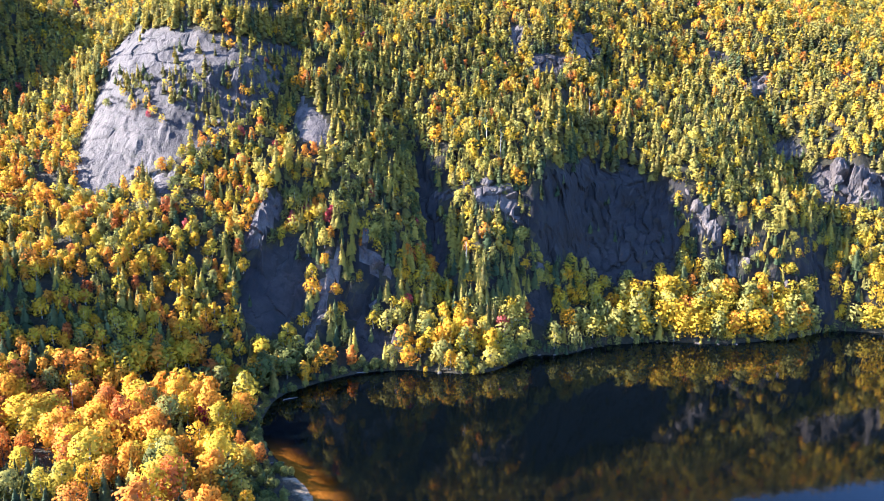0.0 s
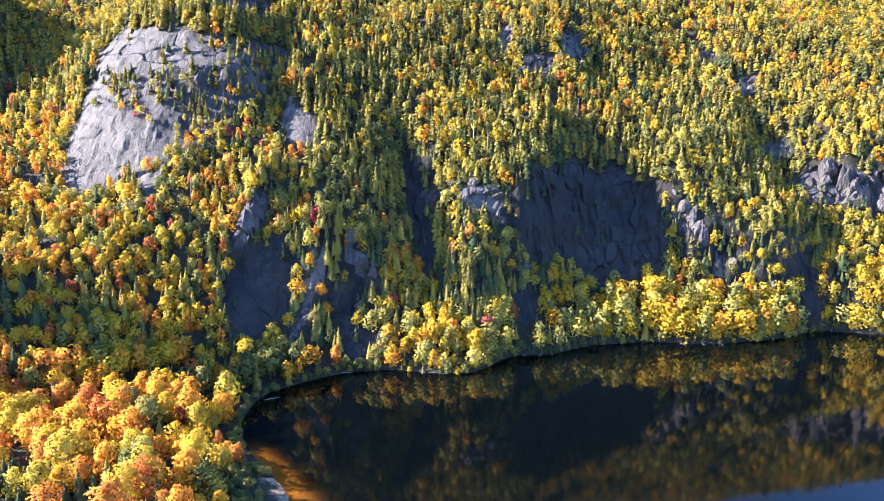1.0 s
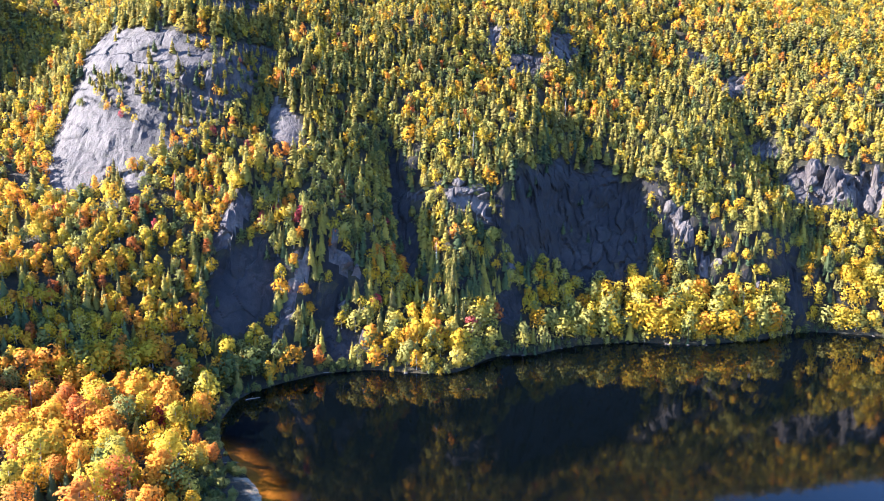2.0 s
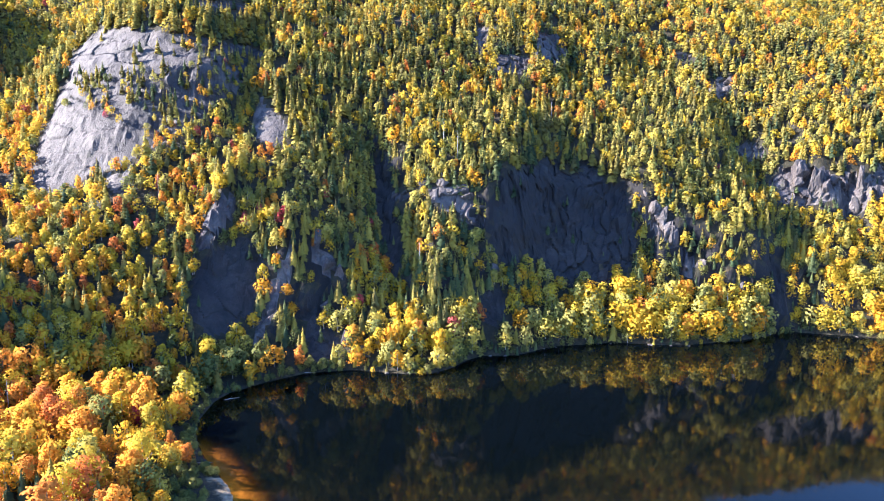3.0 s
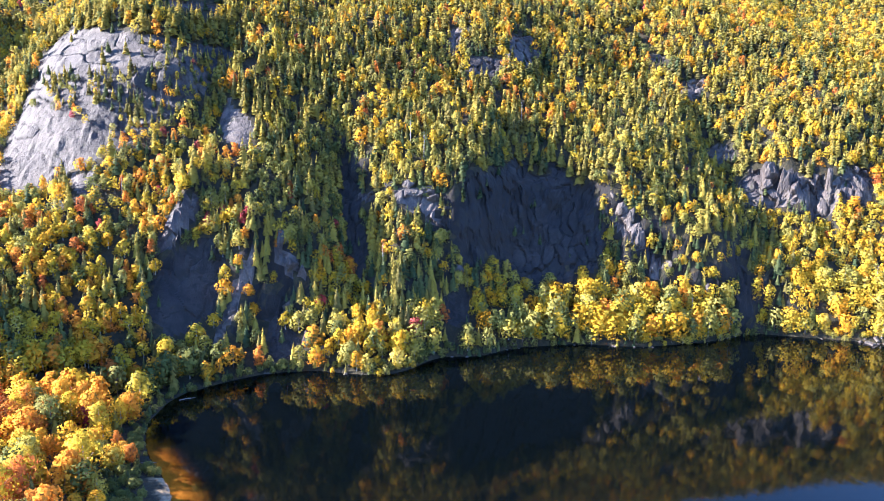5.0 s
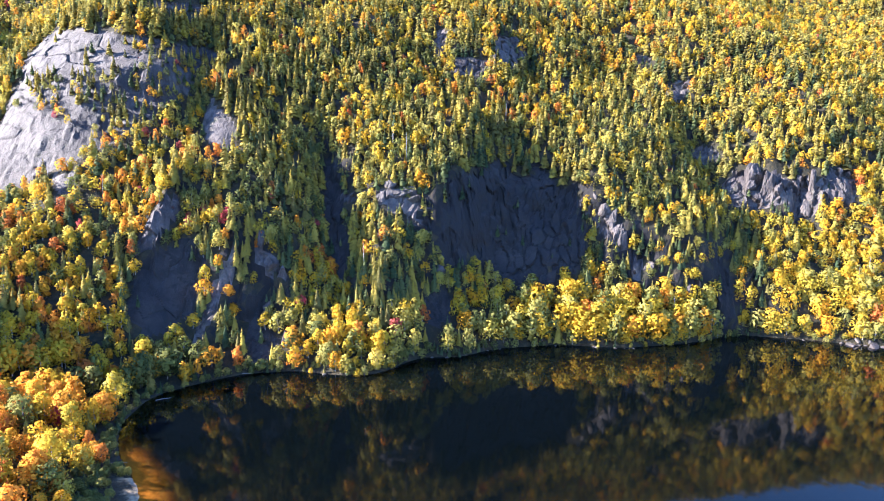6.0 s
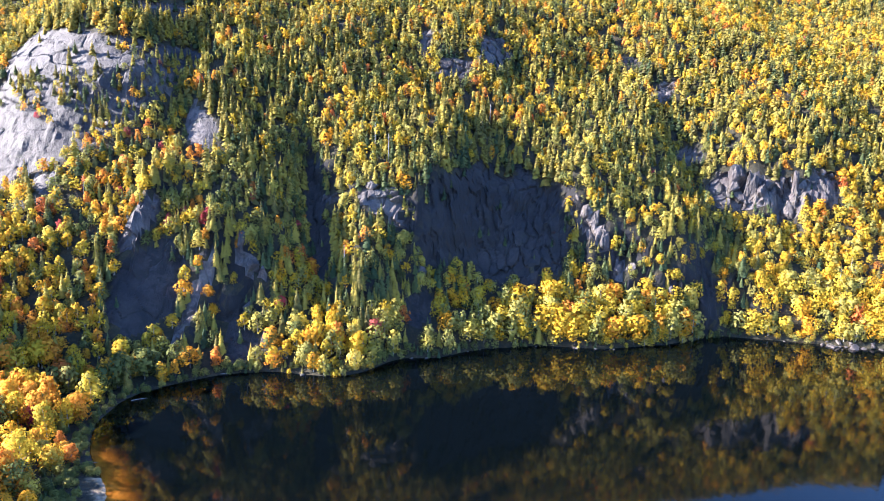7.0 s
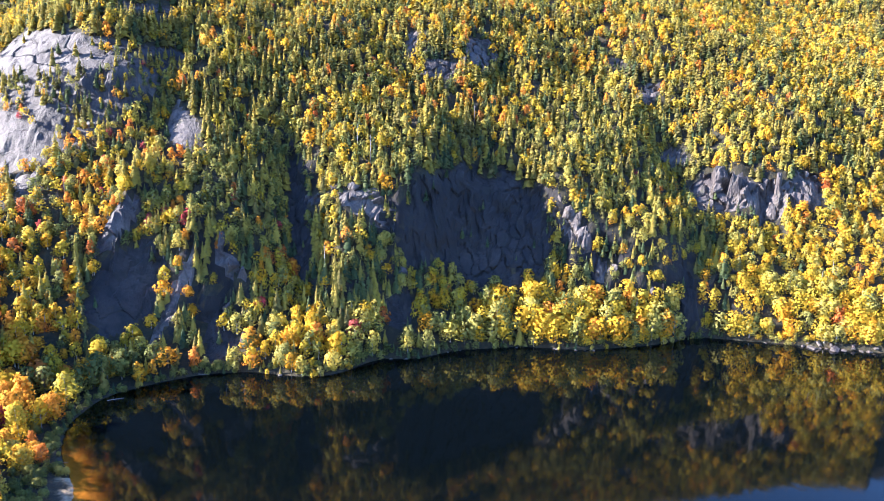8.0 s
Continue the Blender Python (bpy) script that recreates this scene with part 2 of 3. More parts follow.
# bare rock on the mountainside: centre along the shore and over the lake, half width, half height, lean in degrees, which face
ROCKS = [
    (63, 38, 26.0, 20.6, 0, 0),
    (40, 38, 6.2, 15.4, 0, 0),
    (19, 48, 9.1, 3.6, -15, 8),
    (28, 41, 5.2, 1.8, 0, 8),
    (39, 42, 7.0, 5.5, 0, 0),
    (84, 47, 2.7, 2.2, 0, 0),
    (-51, 24, 9.9, 12.5, 0, 1),
    (-58, 42, 3.2, 10.3, -25, 8),
    (-37, 21, 2.3, 14.4, -16, 8),
    (-93, 54, 5.6, 2.4, -20, 5),
    (160, 51, 11.3, 7.7, 0, 2),
    (176, 47, 6.2, 9.3, -30, 2),
    (191, 53, 8.0, 8.0, -20, 2),
    (63, 108, 5.9, 7.4, 0, 3),
    (46, 101, 8.2, 4.6, 0, 3),
    (33, 112, 2.7, 7.4, 0, 3),
    (-4, 43, 4.0, 22.0, 12, 4),
    (2, 49, 4.9, 2.0, 0, 8),
    (-22, 29, 6.4, 2.3, -38, 8),
    (-25, 14, 4.0, 6.6, 0, 4),
    (-21, 6, 4.0, 4.4, 0, 4),
    (34, 13, 5.0, 6.0, 0, 4),
    (-47, 73, 5.2, 10.0, 35, 5),
    (96, 38, 3.8, 11.1, 38, 6),
    (106, 25, 2.6, 4.5, 0, 6),
    (138, 15, 4.6, 11.0, 0, 4),
    (139, 92, 6.1, 3.9, 40, 7),
    (145, 64, 5.2, 3.6, 0, 7),
    (128, 106, 5.0, 2.6, 0, 7),
    (-75, 122, 13.0, 1.8, 0, 7),
]


def softplus(v, w):
    return w * np.logaddexp(0.0, v / w)


def shore_y(x):
    """Where the mountain meets the lake, and further left the flat woods."""
    return sum(np.interp(x + s, SHORE_X, SHORE_Y) for s in (-3, 0, 3)) / 3


def shore_x(y):
    """The edge of the beach and the flat woods at the lake's end."""
    return sum(np.interp(y + s, BEACH_Y, BEACH_X) for s in (-5, 0, 5)) / 3


def lattice(i, j, seed):
    n = np.sin(i * 127.1 + j * 311.7 + seed * 74.7) * 43758.5453
    return n - np.floor(n)


def waves(x, y, size, seed=0.0):
    """Smooth noise from -1 to 1 with bumps of that size."""
    u, v = np.asarray(x, float) / size, np.asarray(y, float) / size
    i, j = np.floor(u), np.floor(v)
    a, b = u - i, v - j
    a, b = a * a * (3 - 2 * a), b * b * (3 - 2 * b)
    low = lattice(i, j, seed) * (1 - a) + lattice(i + 1, j, seed) * a
    high = lattice(i, j + 1, seed) * (1 - a) + lattice(i + 1, j + 1, seed) * a
    return 2 * (low * (1 - b) + high * b) - 1


def fractal(x, y, size, seed=0.0, layers=3):
    return sum(waves(x, y, size / 2.1 ** k, seed + 9.3 * k) * 0.5 ** k for k in range(layers))


def smooth(v, a, b):
    u = np.clip((v - a) / (b - a), 0, 1)
    return u * u * (3 - 2 * u)


def in_dome(x, z):
    """How far inside the bare granite dome, seen from the lake: above 0 is inside."""
    left = -131 + 8 * np.clip((66 - z) / 14, 0, 1) + 7 * np.clip((z - 100) / 12, 0, 1)
    right = -104 + 46 * smooth(z, 50, 84) - 44 * smooth(z, 101, 112)
    rough = 3.4 * fractal(x, z, 13, 21)
    return np.minimum(np.minimum(x - left + 0.5 * rough, right - x + 1.6 * rough), np.minimum(z - 51 + rough, 111 - z + 0.6 * rough)) / 20


def in_rock(x, z):
    """Which bare face a place on the mountainside belongs to (-1: none) and how deep inside it is."""
    x, z = np.asarray(x, float), np.asarray(z, float)
    best, which = np.zeros(x.shape), np.full(x.shape, -1)
    rough = 0.2 * fractal(x, z, 6, 25)
    for cx, cz, a, b, lean, face in ROCKS:
        c, n = math.cos(radians(lean)), math.sin(radians(lean))
        u, v = (x - cx) * c + (z - cz) * n, (x - cx) * n - (z - cz) * c
        deep = 1 - np.hypot(u / a, v / b) + rough
        which = np.where(deep > np.maximum(best, 0), face, which)
        best = np.maximum(best, deep)
    return which, best


def mountain(x, y):
    """Height of the slope by its contours."""
    shore = shore_y(x)
    lower, z, low = shore, np.zeros(np.shape(x)), 0.0
    for level, line in zip(LEVELS, LINES):
        upper = np.maximum(sum(np.interp(x + s, ALONG, line) for s in (-7, -3.5, 0, 3.5, 7)) / 5, lower + 0.22 * (level - low))
        z = z + (level - low) * np.clip((y - lower) / (upper - lower), 0, 1)
        lower, low = upper, level
    over = np.maximum(y - lower, 0)
    return z + 0.62 * over - 0.5 * softplus(over - 75, 8) + 0.012


def height(x, y):
    """Height of the ground over the lake."""
    x, y = np.asarray(x, float), np.asarray(y, float)
    d = y - shore_y(x)
    z = (mountain(x, y - 1.2) + mountain(x, y) + mountain(x, y + 1.2)) / 3
    for x0, y0, x1, y1, left, right, top in RIBS:
        along = ((x - x0) * (x1 - x0) + (y - y0) * (y1 - y0)) / ((x1 - x0) ** 2 + (y1 - y0) ** 2)
        off = x - (x0 + (x1 - x0) * along) + 2.0 * waves(x, y, 9, 12)
        z = z + top * np.exp(-(off / np.where(off < 0, left, right)) ** 2) * smooth(along, -0.3, 0.15) * (1 - smooth(along, 0.8, 1.2))
    bare = smooth(in_dome(x, z), -0.05, 0.15)
    z = z + smooth(d, 4, 30) * (1.9 * fractal(x, y, 22, 3) + 0.8 * fractal(x, y, 8, 5, 2)) * (1 - 0.8 * bare)
    # the mountain is lowered to a valley at the left to let the sun in
    z = z * (0.10 + 0.90 * smooth(x + 0.35 * (y - 250), -245, -185))
    # mounds added out of view to cast shade: spruce hollow shoulder, far left ridge
    z = z + 44 * np.exp(-((x + 160) / 17) ** 2 - ((y - 166) / 13) ** 2) + 42 * np.exp(-((x + 206) / 16) ** 2 - ((y - 284) / 24) ** 2)
    # sheets of granite peeling off the dome
    z = z + bare * (1.3 * np.round(2 * fractal(x * 0.7 - y * 0.7, 0.4 * (x + y), 11, 81, 2) + 0.3 * waves(x, y, 4, 83)) / 2 + 0.35 * waves(x, y, 4, 82))
    e = shore_x(y) - x
    flat = np.clip(0.07 * e, -0.7, 2.2) + smooth(e, 6, 20) * (0.5 + 0.5 * fractal(x, y, 16, 8))
    bed = -np.minimum(np.where(e > -9, -0.11 * e, 0.99 + 0.5 * np.maximum(-e - 9, 0)) * (1 + 5 * smooth(y, 142, 156)), np.where(d > -60, 0.6 * np.maximum(-d, 0), 40))
    wet = np.maximum(bed, -14)
    low = np.where(e > 0, flat, np.minimum(wet, 0))
    return np.where(d > 0, np.maximum(z, np.where(e > 0, flat, -1)), low)


def back_from(x, z):
    """How far back the slope reaches a height."""
    ys = np.arange(float(shore_y(x)), 345.0, 0.5)
    return float(ys[np.argmax(height(np.full(ys.shape, x), ys) >= z)])


def slope(x, y, s=1.6):
    """Steepness as rise over run."""
    return np.hypot(height(x + s, y) - height(x - s, y), height(x, y + s) - height(x, y - s)) / (2 * s)


def mesh_object(name, verts, faces, mats, index=None, parent=None, normals=None):
    me = bpy.data.meshes.new(name)
    verts, faces = np.asarray(verts, np.float32), np.asarray(faces, np.int32)
    k = faces.shape[1]
    me.vertices.add(len(verts))
    me.vertices.foreach_set("co", verts.ravel())
    me.loops.add(faces.size)
    me.loops.foreach_set("vertex_index", faces.ravel())
    me.polygons.add(len(faces))
    me.polygons.foreach_set("loop_start", np.arange(0, faces.size, k, dtype=np.int32))
    for m in mats:
        me.materials.append(m)
    if index is not None:
        me.polygons.foreach_set("material_index", np.asarray(index, np.int32))
    me.update(calc_edges=True)
    if normals is not None:
        me.polygons.foreach_set("use_smooth", np.ones(len(faces), bool))
        me.normals_split_custom_set_from_vertices(np.asarray(normals, np.float32))
    ob = new(name, me)
    if parent:
        ob.parent = parent
    return ob


def axis(parts):
    return np.unique(np.concatenate([np.arange(a, b, s) for a, b, s in parts]).round(3))


gx = axis([(-3000, -600, 300), (-600, -240, 30), (-240, 290, 1.5), (290, 600, 31), (600, 3001, 300)])
gy = axis([(-3000, -300, 300), (-300, 90, 30), (90, 170, 2), (170, 312, 1.15), (312, 400, 2.5), (400, 700, 30), (700, 3001, 230)])
GX, GY = np.meshgrid(gx, gy)
GZ = height(GX, GY)
far = smooth(np.hypot(GX - 30, GY - 200), 420, 800)
GZ = GZ * (1 - far) + far * np.where((GY < 150) & (GX > -100), np.where(np.hypot(GX, GY) > 1500, 12, -14), np.minimum(GZ, 190))
STEEP = slope(GX, GY)
# craggy faces: shift steep ground sideways by the bedding of the rock
crag = smooth(STEEP, 1.3, 2.6) * (1 - far) * (GZ > 2)
block = np.round(2.2 * waves(GX * 1.3, GZ * 0.6, 6, 45)) / 2.2
OX = crag * (1.2 * block + 0.5 * fractal(GX * 1.4, GZ, 7, 31) + 0.5 * waves(GX, GZ * 1.5, 2.2, 33))
OY = crag * (2.2 * block + 0.9 * fractal(GX * 1.5, GZ, 8, 41) + 0.7 * waves(GX * 2, GZ, 2.4, 43))
ROUND = np.stack([GX + OX, GY + OY, GZ], -1).reshape(-1, 3)
ny, nx = GX.shape
corner = (np.arange(ny - 1)[:, None] * nx + np.arange(nx - 1)[None]).ravel()
QUADS = np.stack([corner, corner + 1, corner + nx + 1, corner + nx], 1)
centre = ROUND[QUADS].mean(1)
tilt = STEEP.reshape(-1)[QUADS].mean(1)
where_dome = (in_dome(centre[:, 0], centre[:, 2]) > 0) & (centre[:, 1] < 290)
kinds = np.zeros(len(QUADS), int)
kinds[where_dome] = 1
which, deep = in_rock(centre[:, 0], centre[:, 2])
on_slope = (centre[:, 1] > shore_y(centre[:, 0]) + 1.5) & (centre[:, 1] < 345) & (kinds == 0) & (which >= 0)
kinds[on_slope] = which[on_slope] + 2
CLIFF_LABELS = ["tall granite cliff with shade put into its colour above golden shore trees", "granite slab with shade put into its colour, pale ribs and spruces", "pale jointed granite cliff lit by low sun",
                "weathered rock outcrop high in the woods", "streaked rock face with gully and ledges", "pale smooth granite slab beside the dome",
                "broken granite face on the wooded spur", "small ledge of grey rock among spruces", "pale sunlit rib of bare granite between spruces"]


# size of the blocks across and upwards, and how far they stand out
CRAGS = [(0.26, 0.05, 0.6), (0.12, 0.04, 0.25), (0.26, 0.065, 1.3), (0.2, 0.16, 1.1), (0.2, 0.05, 0.4), (0.1, 0.06, 0.3), (0.22, 0.1, 1.2), (0.2, 0.16, 1.0), (0.2, 0.12, 0.9)]


def patch(name, pick, mat, label, category):
    faces = QUADS[pick]
    used, faces = np.unique(faces, return_inverse=True)
    ob = mesh_object(name, ROUND[used], faces.reshape(-1, 4), [mat])
    ob.data.polygons.foreach_set("use_smooth", np.ones(len(ob.data.polygons), bool))
    return tagged(ob, label, category, kind="structure")


def craggy(ob, scale, tall, strength, cuts=2, push=(-0.3, -0.75, 0.1), keep=0.45):
    """Break the rock into joint-bounded blocks with open cracks; its rim stays where it meets the ground."""
    bm = bmesh.new()
    bm.from_mesh(ob.data)
    bmesh.ops.subdivide_edges(bm, edges=bm.edges[:], cuts=cuts, use_grid_fill=True)
    bm.normal_update()
    moves = []
    for v in bm.verts:
        if v.is_boundary:
            continue
        p = v.co + Vector((noise.noise(v.co * 0.2), noise.noise(v.co * 0.2 + Vector((9, 0, 0))), 0)) * 1.5
        (near, next_one, *_), (middle, *_) = noise.voronoi(Vector((p.x * scale, p.y * scale, p.z * tall)))
        step = noise.noise(middle * 5.7)
        crack = 1 - min(1.0, (next_one - near) / 0.14)
        rough = noise.fractal(v.co * 0.45, 1.0, 2.0, 4)
        moves.append((v, (v.normal * keep + Vector(push)) * strength * (2.0 * step - 0.6 * crack + 0.22 * rough)))
    for v, move in moves:
        v.co += move
    for f in bm.faces:
        f.smooth = False
    bm.to_mesh(ob.data)
    bm.free()
    return ob


patch("ground", kinds == 0, FLOOR, "steep forested mountainside and flat lake shore of dark soil", "ground")
craggy(patch("granite_dome", kinds == 1, GRANITE, "bare pale granite dome with dark streaks and tree bands", "rock dome"), 0.085, 0.14, 0.34, 2, (0, 0, 0), 1.0)
# cliff, slab and gully faces in shadow get the rock with painted shade
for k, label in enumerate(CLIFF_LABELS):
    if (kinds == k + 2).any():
        craggy(patch("cliff", kinds == k + 2, SHADED_ROCK if k in (0, 1, 4) else LIT_ROCK, label, "cliff"), *CRAGS[k])

# ---- the lake ----
wx = axis([(-2600, -200, 400), (-200, -80, 30), (-80, 60, 1.5), (60, 320, 20), (320, 2601, 380)])
wy = axis([(-2600, -200, 400), (-200, 80, 40), (80, 240, 2.0), (240, 300, 30)])
WX, WY = np.meshgrid(wx, wy)
wn, wm = WX.shape
corner = (np.arange(wn - 1)[:, None] * wm + np.arange(wm - 1)[None]).ravel()
lake = mesh_object("lake", np.stack([WX, WY, 0 * WX], -1).reshape(-1, 3), np.stack([corner, corner + 1, corner + wm + 1, corner + wm], 1), [WATER])
depth = np.maximum(-height(WX, WY), 0)
shallow = np.where(depth < 3, np.exp(-((depth / 0.62) ** 3)), 0) * (1 - smooth(WX, -18, -8)) * (1 - smooth(WY, 130, 147))
lake.data.attributes.new("shallow", "FLOAT", "POINT").data.foreach_set("value", shallow.ravel().astype(np.float32))
tagged(lake, "still dark mountain lake with clear brown shallows", "lake", kind="structure")


# ---- trees ----
def unit(v):
    return v / np.maximum(np.linalg.norm(v, axis=-1, keepdims=True), 1e-6)


def sprays(rng, spots, normals, size):
    """Small folded leaf sprays: four corners each, round the given spots."""
    n = len(spots)
    normals = unit(unit(normals) + rng.normal(0, 0.55, (n, 3)))
    side = unit(np.cross(normals, rng.normal(0, 1, (n, 3))))
    up = np.cross(normals, side)
    s = size * rng.uniform(0.65, 1.35, (n, 1))
    corners = []
    for a, b, fold in ((-1, -0.5, 0.25), (0.6, -1, -0.2), (1, 0.6, 0.25), (-0.5, 1, -0.2)):
        corners.append(spots + s * (side * (a + rng.uniform(-0.3, 0.3, (n, 1))) + up * (b + rng.uniform(-0.3, 0.3, (n, 1))) + normals * fold))
    return np.stack(corners, 1).reshape(-1, 3)


def broad_crown(rng, radius, foot, top, lobes, count, size, plump=1.0):
    """An egg-shaped crown of many overlapping leafy lobes with gaps between them."""
    u = np.linspace(0.02, 0.97, lobes) + rng.uniform(-0.04, 0.04, lobes)
    a = np.arange(lobes) * 2.4 + rng.uniform(-0.6, 0.6, lobes)
    out = radius * (0.66 / plump) * np.sqrt(np.maximum(0.02, 1 - ((u - 0.36) / 0.66) ** 2)) * rng.uniform(0.6, 1.12, lobes)
    sizes = radius * plump * rng.uniform(0.24, 0.50, lobes) * (1.12 - 0.35 * u)
    centres = np.stack([np.cos(a) * out, np.sin(a) * out, foot + 0.6 * sizes + (top - foot - 1.5 * sizes) * u], 1)
    spots, normals = [], []
    each = count // lobes
    for c, r in zip(centres, sizes):
        way = unit(rng.normal(0, 1, (each * 3, 3)) + (0, 0, 0.2))
        p = c + way * r * rng.uniform(0.6, 1.28, (each * 3, 1)) * (1, 1, 0.85)
        gap = np.min([np.linalg.norm(p - c2, axis=1) / r2 for c2, r2 in zip(centres, sizes) if c2 is not c], axis=0)
        keep = np.flatnonzero(gap > 0.72)[:each]
        spots.append(p[keep])
        mid = np.array((0, 0, (foot + top) / 2))
        normals.append(unit(way[keep] + 0.7 * unit(p[keep] - mid)))
    return sprays(rng, np.concatenate(spots), np.concatenate(normals), size)


def spruce_crown(rng, radius, tall, tiers, around, full=1.0):
    """Whorls of drooping boughs round the stem, shorter towards the tip."""
    out = []
    lift = np.array((0, 0, 1.0))
    for i in range(tiers):
        u = i / tiers
        r = radius * (1 - u) ** 0.85 + 0.05
        for k in range(max(4, round(around * (1 - 0.4 * u)))):
            a = rng.uniform(0, 2 * math.pi)
            z = tall * (0.12 + 0.86 * min(0.98, u + rng.uniform(-0.6, 0.6) / tiers))
            reach, wide = r * rng.uniform(0.75, 1.1), full * r * rng.uniform(0.32, 0.48) + 0.08
            drop = reach * rng.uniform(0.35, 0.75)
            way, side = np.array((math.cos(a), math.sin(a), 0)), np.array((-math.sin(a), math.cos(a), 0))
            out += [lift * (z + 0.25 * r), way * reach * 0.62 + side * wide + lift * (z - 0.6 * drop), way * reach + lift * (z - drop), way * reach * 0.62 - side * wide + lift * (z - 0.5 * drop)]
    for a in (0, 1.57):
        side = np.array((math.cos(a), math.sin(a), 0)) * 0.22
        out += [side + (0, 0, tall * 0.92), (0, 0, tall * 1.04), -side + (0, 0, tall * 0.92), (0, 0, tall * 0.86)]
    return np.array(out)


def stem(points, radii, sides):
    """A tapered stem or limb of quads along the points."""
    verts = []
    for p, r in zip(points, radii):
        for k in range(sides):
            a = 2 * math.pi * k / sides
            verts.append((p[0] + r * math.cos(a), p[1] + r * math.sin(a), p[2]))
    faces = []
    for i in range(len(points) - 1):
        for k in range(sides):
            a, b = i * sides + k, i * sides + (k + 1) % sides
            faces.append((a, b, b + sides, a + sides))
    return np.array(verts), np.array(faces)


def joined(pieces):
    verts, faces, n = [], [], 0
    for v, f in pieces:
        verts.append(v)
        faces.append(f + n)
        n += len(v)
    return np.concatenate(verts), np.concatenate(faces)


def outward(p, pointed):
    """Which way the outside of a crown faces: a cone for needle trees, an egg for leafy ones."""
    flat = p * (1, 1, 0)
    if pointed:
        return unit(flat / np.maximum(np.linalg.norm(flat, axis=-1, keepdims=True), 0.25) + (0, 0, 0.55))
    return unit(p * (1, 1, 0.75) - (0, 0, 3.6))


def turned_out(v, pointed, soft=0.82):
    """The sprays with their faces turned outward, and normals that follow the crown."""
    q = v.reshape(-1, 4, 3)
    face = unit(np.cross(q[:, 2] - q[:, 0], q[:, 3] - q[:, 1]))
    back = (face * outward(q.mean(1), pointed)).sum(1) < 0
    q, face = np.where(back[:, None, None], q[:, ::-1], q), np.where(back[:, None], -face, face)
    soft = 0.5 if pointed else soft
    n = unit(soft * outward(q, pointed) + (1 - soft) * face[:, None])
    return q.reshape(-1, 3), n.reshape(-1, 3)


def leaf_faces(v):
    return np.arange(len(v)).reshape(-1, 4)


def broad_wood(rng, radius, foot, top, sides=6, limbs=5):
    lean = rng.normal(0, 0.25, 2)
    pieces = [stem([(0, 0, -0.8), (0.3 * lean[0], 0.3 * lean[1], foot), (lean[0], lean[1], top * 0.8)], [0.024 * top, 0.017 * top, 0.006 * top], sides)]
    for k in range(limbs):
        a, z = 2.4 * k + rng.uniform(0, 1), foot + (top - foot) * rng.uniform(0.05, 0.45)
        reach = radius * rng.uniform(0.5, 0.8)
        tip = (math.cos(a) * reach, math.sin(a) * reach, z + reach * rng.uniform(0.5, 1.1))
        pieces.append(stem([(0.3 * lean[0], 0.3 * lean[1], z), tip], [0.010 * top, 0.003 * top], 4))
    return joined(pieces)


def tree_thing(name, label, wood, leaves, bark, tone):
    ob = tagged(new(name), label, "tree")
    mesh_object("trunk", wood[0], wood[1], [bark], parent=ob)
    leaves, normals = turned_out(leaves, tone in ("spruce", "fir"))
    mesh_object("crown", leaves, leaf_faces(leaves), [LEAF[tone]], parent=ob, normals=normals)
    return ob


rng = np.random.default_rng(7)
NAMES = {"gold": ("birch_tree", "birch tree in bright golden yellow autumn leaf", PALE_BARK), "orange": ("maple_tree", "maple tree in orange autumn leaf", BARK),
         "pale": ("aspen_tree", "aspen tree with pale yellow green leaves", PALE_BARK), "green": ("beech_tree", "leafy tree still olive green", BARK),
         "red": ("maple_tree", "small maple tree turned deep red", BARK), "spruce": ("spruce_tree", "slender olive green spruce tree", BARK), "fir": ("fir_tree", "young dark green fir tree at the wood's edge", BARK)}
# every shape is drawn for a height of one to ten metres and scaled where it stands
NEAR, CLOSE, FAR = {}, {}, {}
for tone in TONES:
    NEAR[tone], CLOSE[tone], FAR[tone] = [], [], []
    for k in range(4):
        if tone in ("spruce", "fir"):
            leaves = mid = spruce_crown(rng, 2.4, 10.0, 17, 10, 0.8)
            wood = stem([(0, 0, -0.8), (0, 0, 5), (0, 0, 9.6)], [0.16, 0.11, 0.02], 6)
            fine = spruce_crown(rng, 2.3, 10.0, 24, 12)
            thin = spruce_crown(rng, 2.5, 10.0, 11, 7, 1.2)
            slight = spruce_crown(rng, 2.6, 10.0, 9, 6, 1.35)
        else:
            wide = rng.uniform(2.9, 4.2)
            foot = rng.uniform(0.5, 1.6)
            leaves = broad_crown(rng, wide, foot, 10.0, 18, 340, 0.37)
            mid = broad_crown(rng, wide, foot, 10.0, 18, 230, 0.38, 1.05)
            fine = broad_crown(rng, wide, foot, 10.0, 28, 800, 0.25)
            wood = broad_wood(rng, wide, foot, 10.0)
            thin = broad_crown(rng, wide, foot, 10.0, 12, 120, 0.47, 1.15)
            slight = broad_crown(rng, wide, foot, 10.0, 9, 72, 0.56, 1.25)
        NEAR[tone].append(tree_thing(NAMES[tone][0], NAMES[tone][1], wood, leaves, NAMES[tone][2], tone))
        CLOSE[tone].append(tree_thing(NAMES[tone][0], NAMES[tone][1], wood, fine, NAMES[tone][2], tone))
        thin_wood = stem([(0, 0, -0.8), (0, 0, 8.0)], [0.16, 0.04], 3)
        FAR[tone].append((thin, thin_wood, mid, slight))

